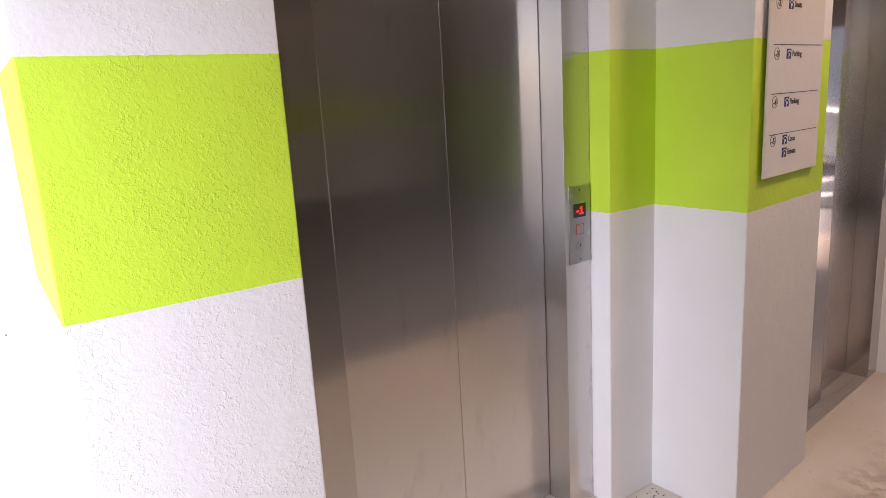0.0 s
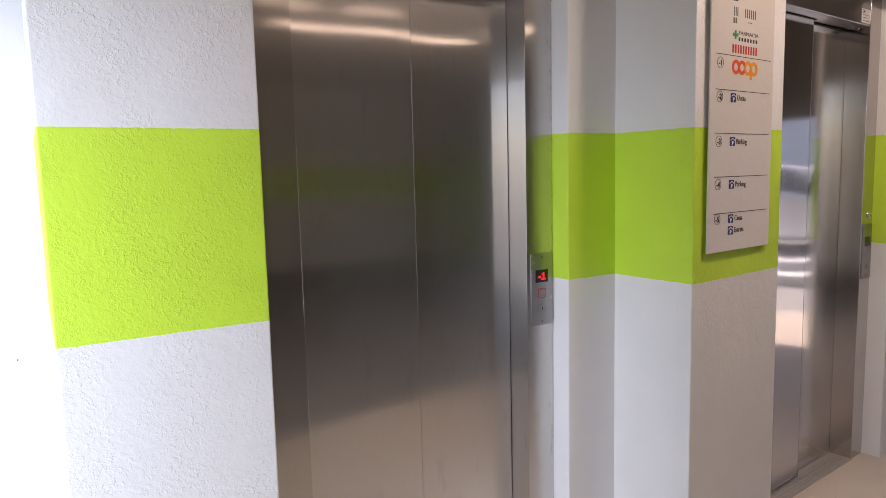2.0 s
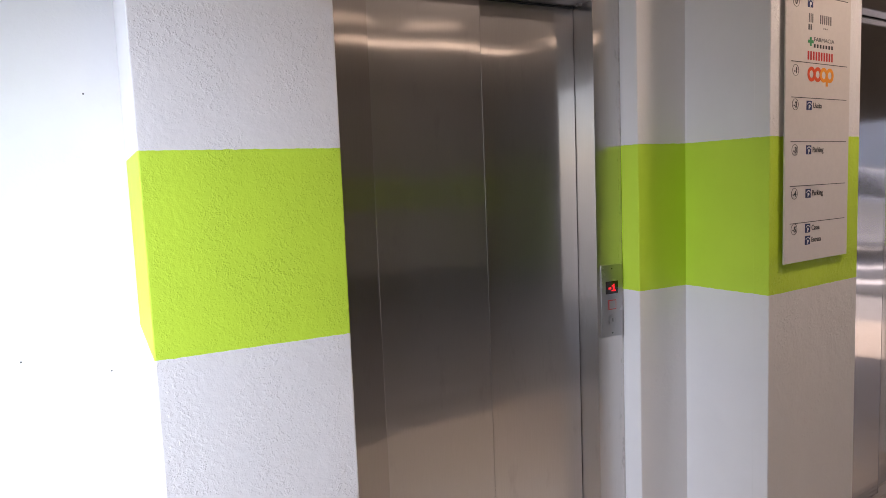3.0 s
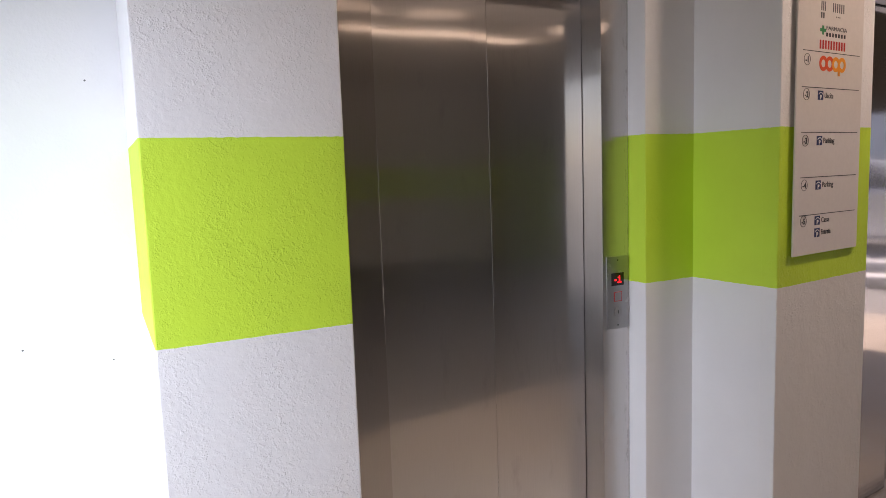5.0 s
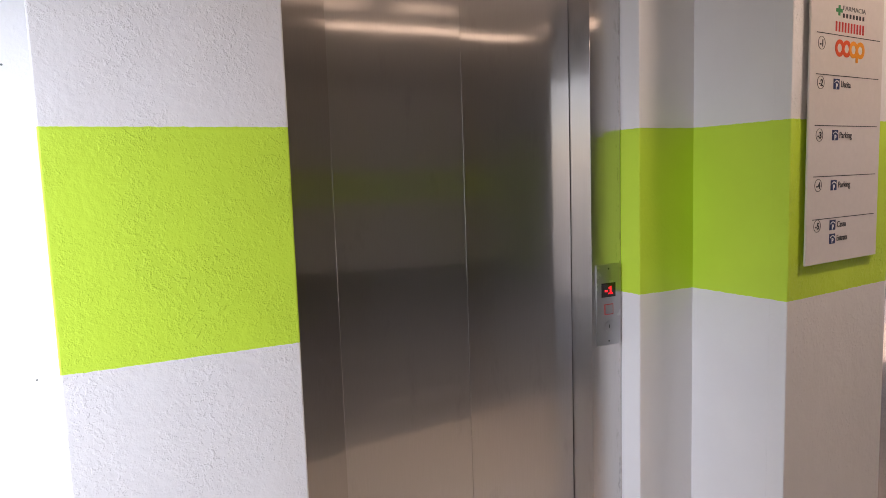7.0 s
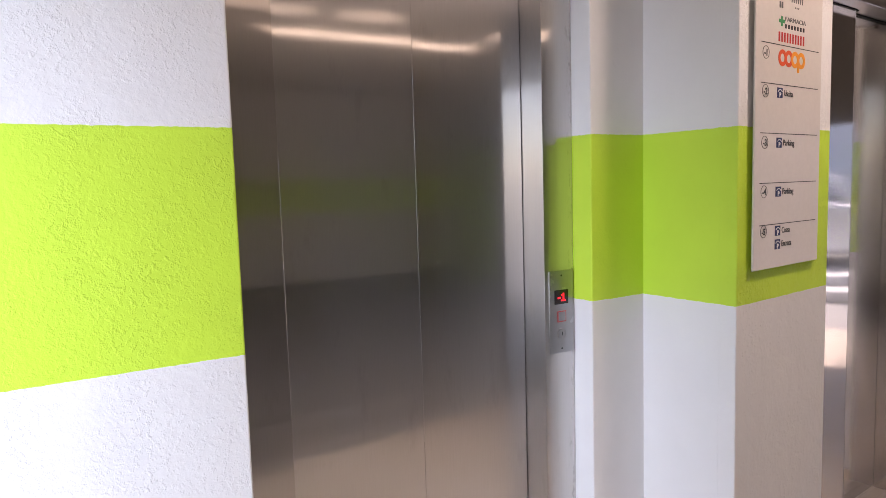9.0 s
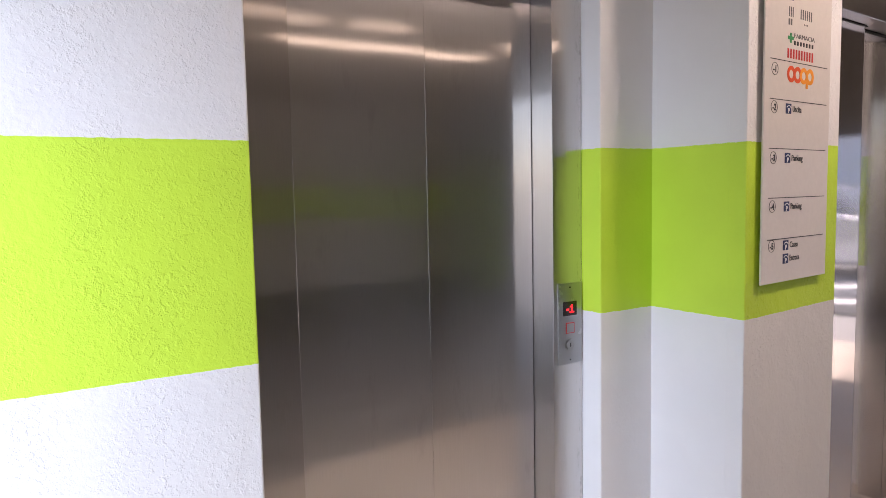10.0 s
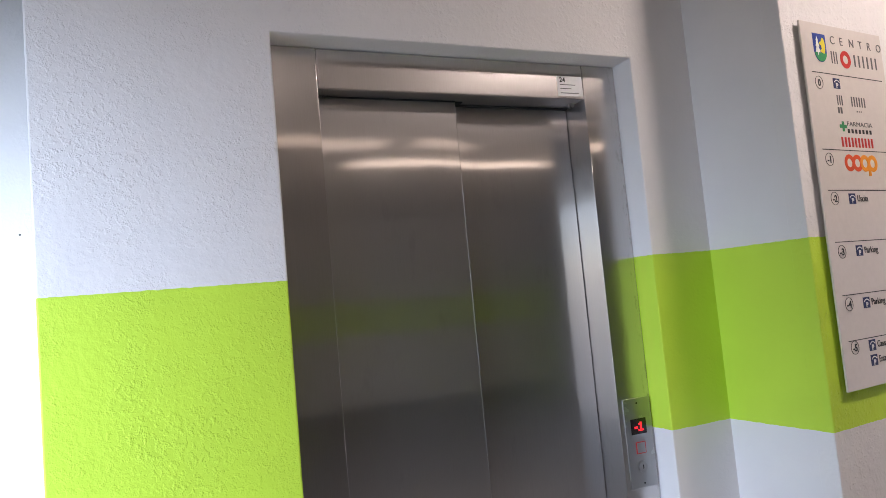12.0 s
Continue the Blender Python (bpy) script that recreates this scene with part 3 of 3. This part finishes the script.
def parked_car(m):
    """A hatchback along x, its side to -y."""
    root = new("car")
    root.matrix_world = m
    side = [(-1.95, 0.32), (-1.98, 0.70), (-1.80, 0.92), (-1.00, 1.00), (1.75, 0.98), (1.98, 0.80), (1.98, 0.34), (1.62, 0.22), (-1.60, 0.22)]
    part("body", extruded(side, 1.66, 0.05), CAR_PAINT, root)
    cabin = extruded([(-1.05, 0.97), (-0.35, 1.44), (0.95, 1.46), (1.65, 0.97)], 1.46, 0.05)
    for v in cabin.verts:
        v.co.y += 0.10
    part("roof", cabin, CAR_PAINT, root)
    for x0, x1, x2, x3 in ((-0.88, -0.32, 0.22, 0.22), (0.30, 0.30, 0.90, 1.42)):
        part("side_window", extruded([(x0, 1.02), (x1, 1.38), (x2, 1.39), (x3, 1.02)], 0.02), CAR_GLASS, root).location.y = 0.088
    for x in (-1.22, 1.25):
        for y in (0.02, 1.46):
            wheel = part("wheel", disc(bmesh.new(), x, 0.30, y, y + 0.19, 0.30, 28), TYRE, root)
            part("rim", disc(bmesh.new(), x, 0.30, y - 0.006, y + 0.196, 0.19, 20), CHROME, wheel)
    return tagged(root, "silver hatchback parked in the sunlit yard", "car")


parked_car(pose(11.6, -3.4, -0.006, 0, 0, 262))
bush = bmesh.new()
for k in range(60):
    bmesh.ops.create_icosphere(bush, subdivisions=1, radius=0.32 + 0.2 * random.random(), matrix=Matrix.Translation((17 + random.random(), -14 + 0.3 * k, 0.25 + 0.25 * random.random())))
tagged(link_mesh("hedge", bush, HEDGE), "low dark green hedge outside", "hedge", kind="stuff")


# ---- nail holes in the plain wall ----
for x, z in ((-0.103, 1.803), (-0.093, 0.942), (-0.333, 1.007)):
    hole = link_mesh("nail_hole", disc(bmesh.new(), x, z, LEFT_BACK - 0.0012, LEFT_BACK + 0.002, 0.003, 10), GREY_INK)
    tagged(hole, "small dark nail hole in the white wall", "nail hole", "nail holes")


# ---- crumbs in the corner between the two walls ----
crumbs = bmesh.new()
for k in range(34):
    r = 0.001 + 0.0026 * random.random() ** 2
    x, y = 1.805 - abs(random.gauss(0, 0.05)), -0.02 - abs(random.gauss(0, 0.10))
    m = pose(x, y, r * 0.4, 0, 0, 360 * random.random()) @ Matrix.Diagonal((r * 1.6, r, r * 0.7, 1))
    bmesh.ops.create_icosphere(crumbs, subdivisions=1, radius=1.0, matrix=m)
CRUMB = flat("dark_crumbs", (0.16, 0.14, 0.12), 0.9)
tagged(link_mesh("debris", crumbs, CRUMB), "dark crumbs of dirt in the floor corner", "debris", kind="stuff")
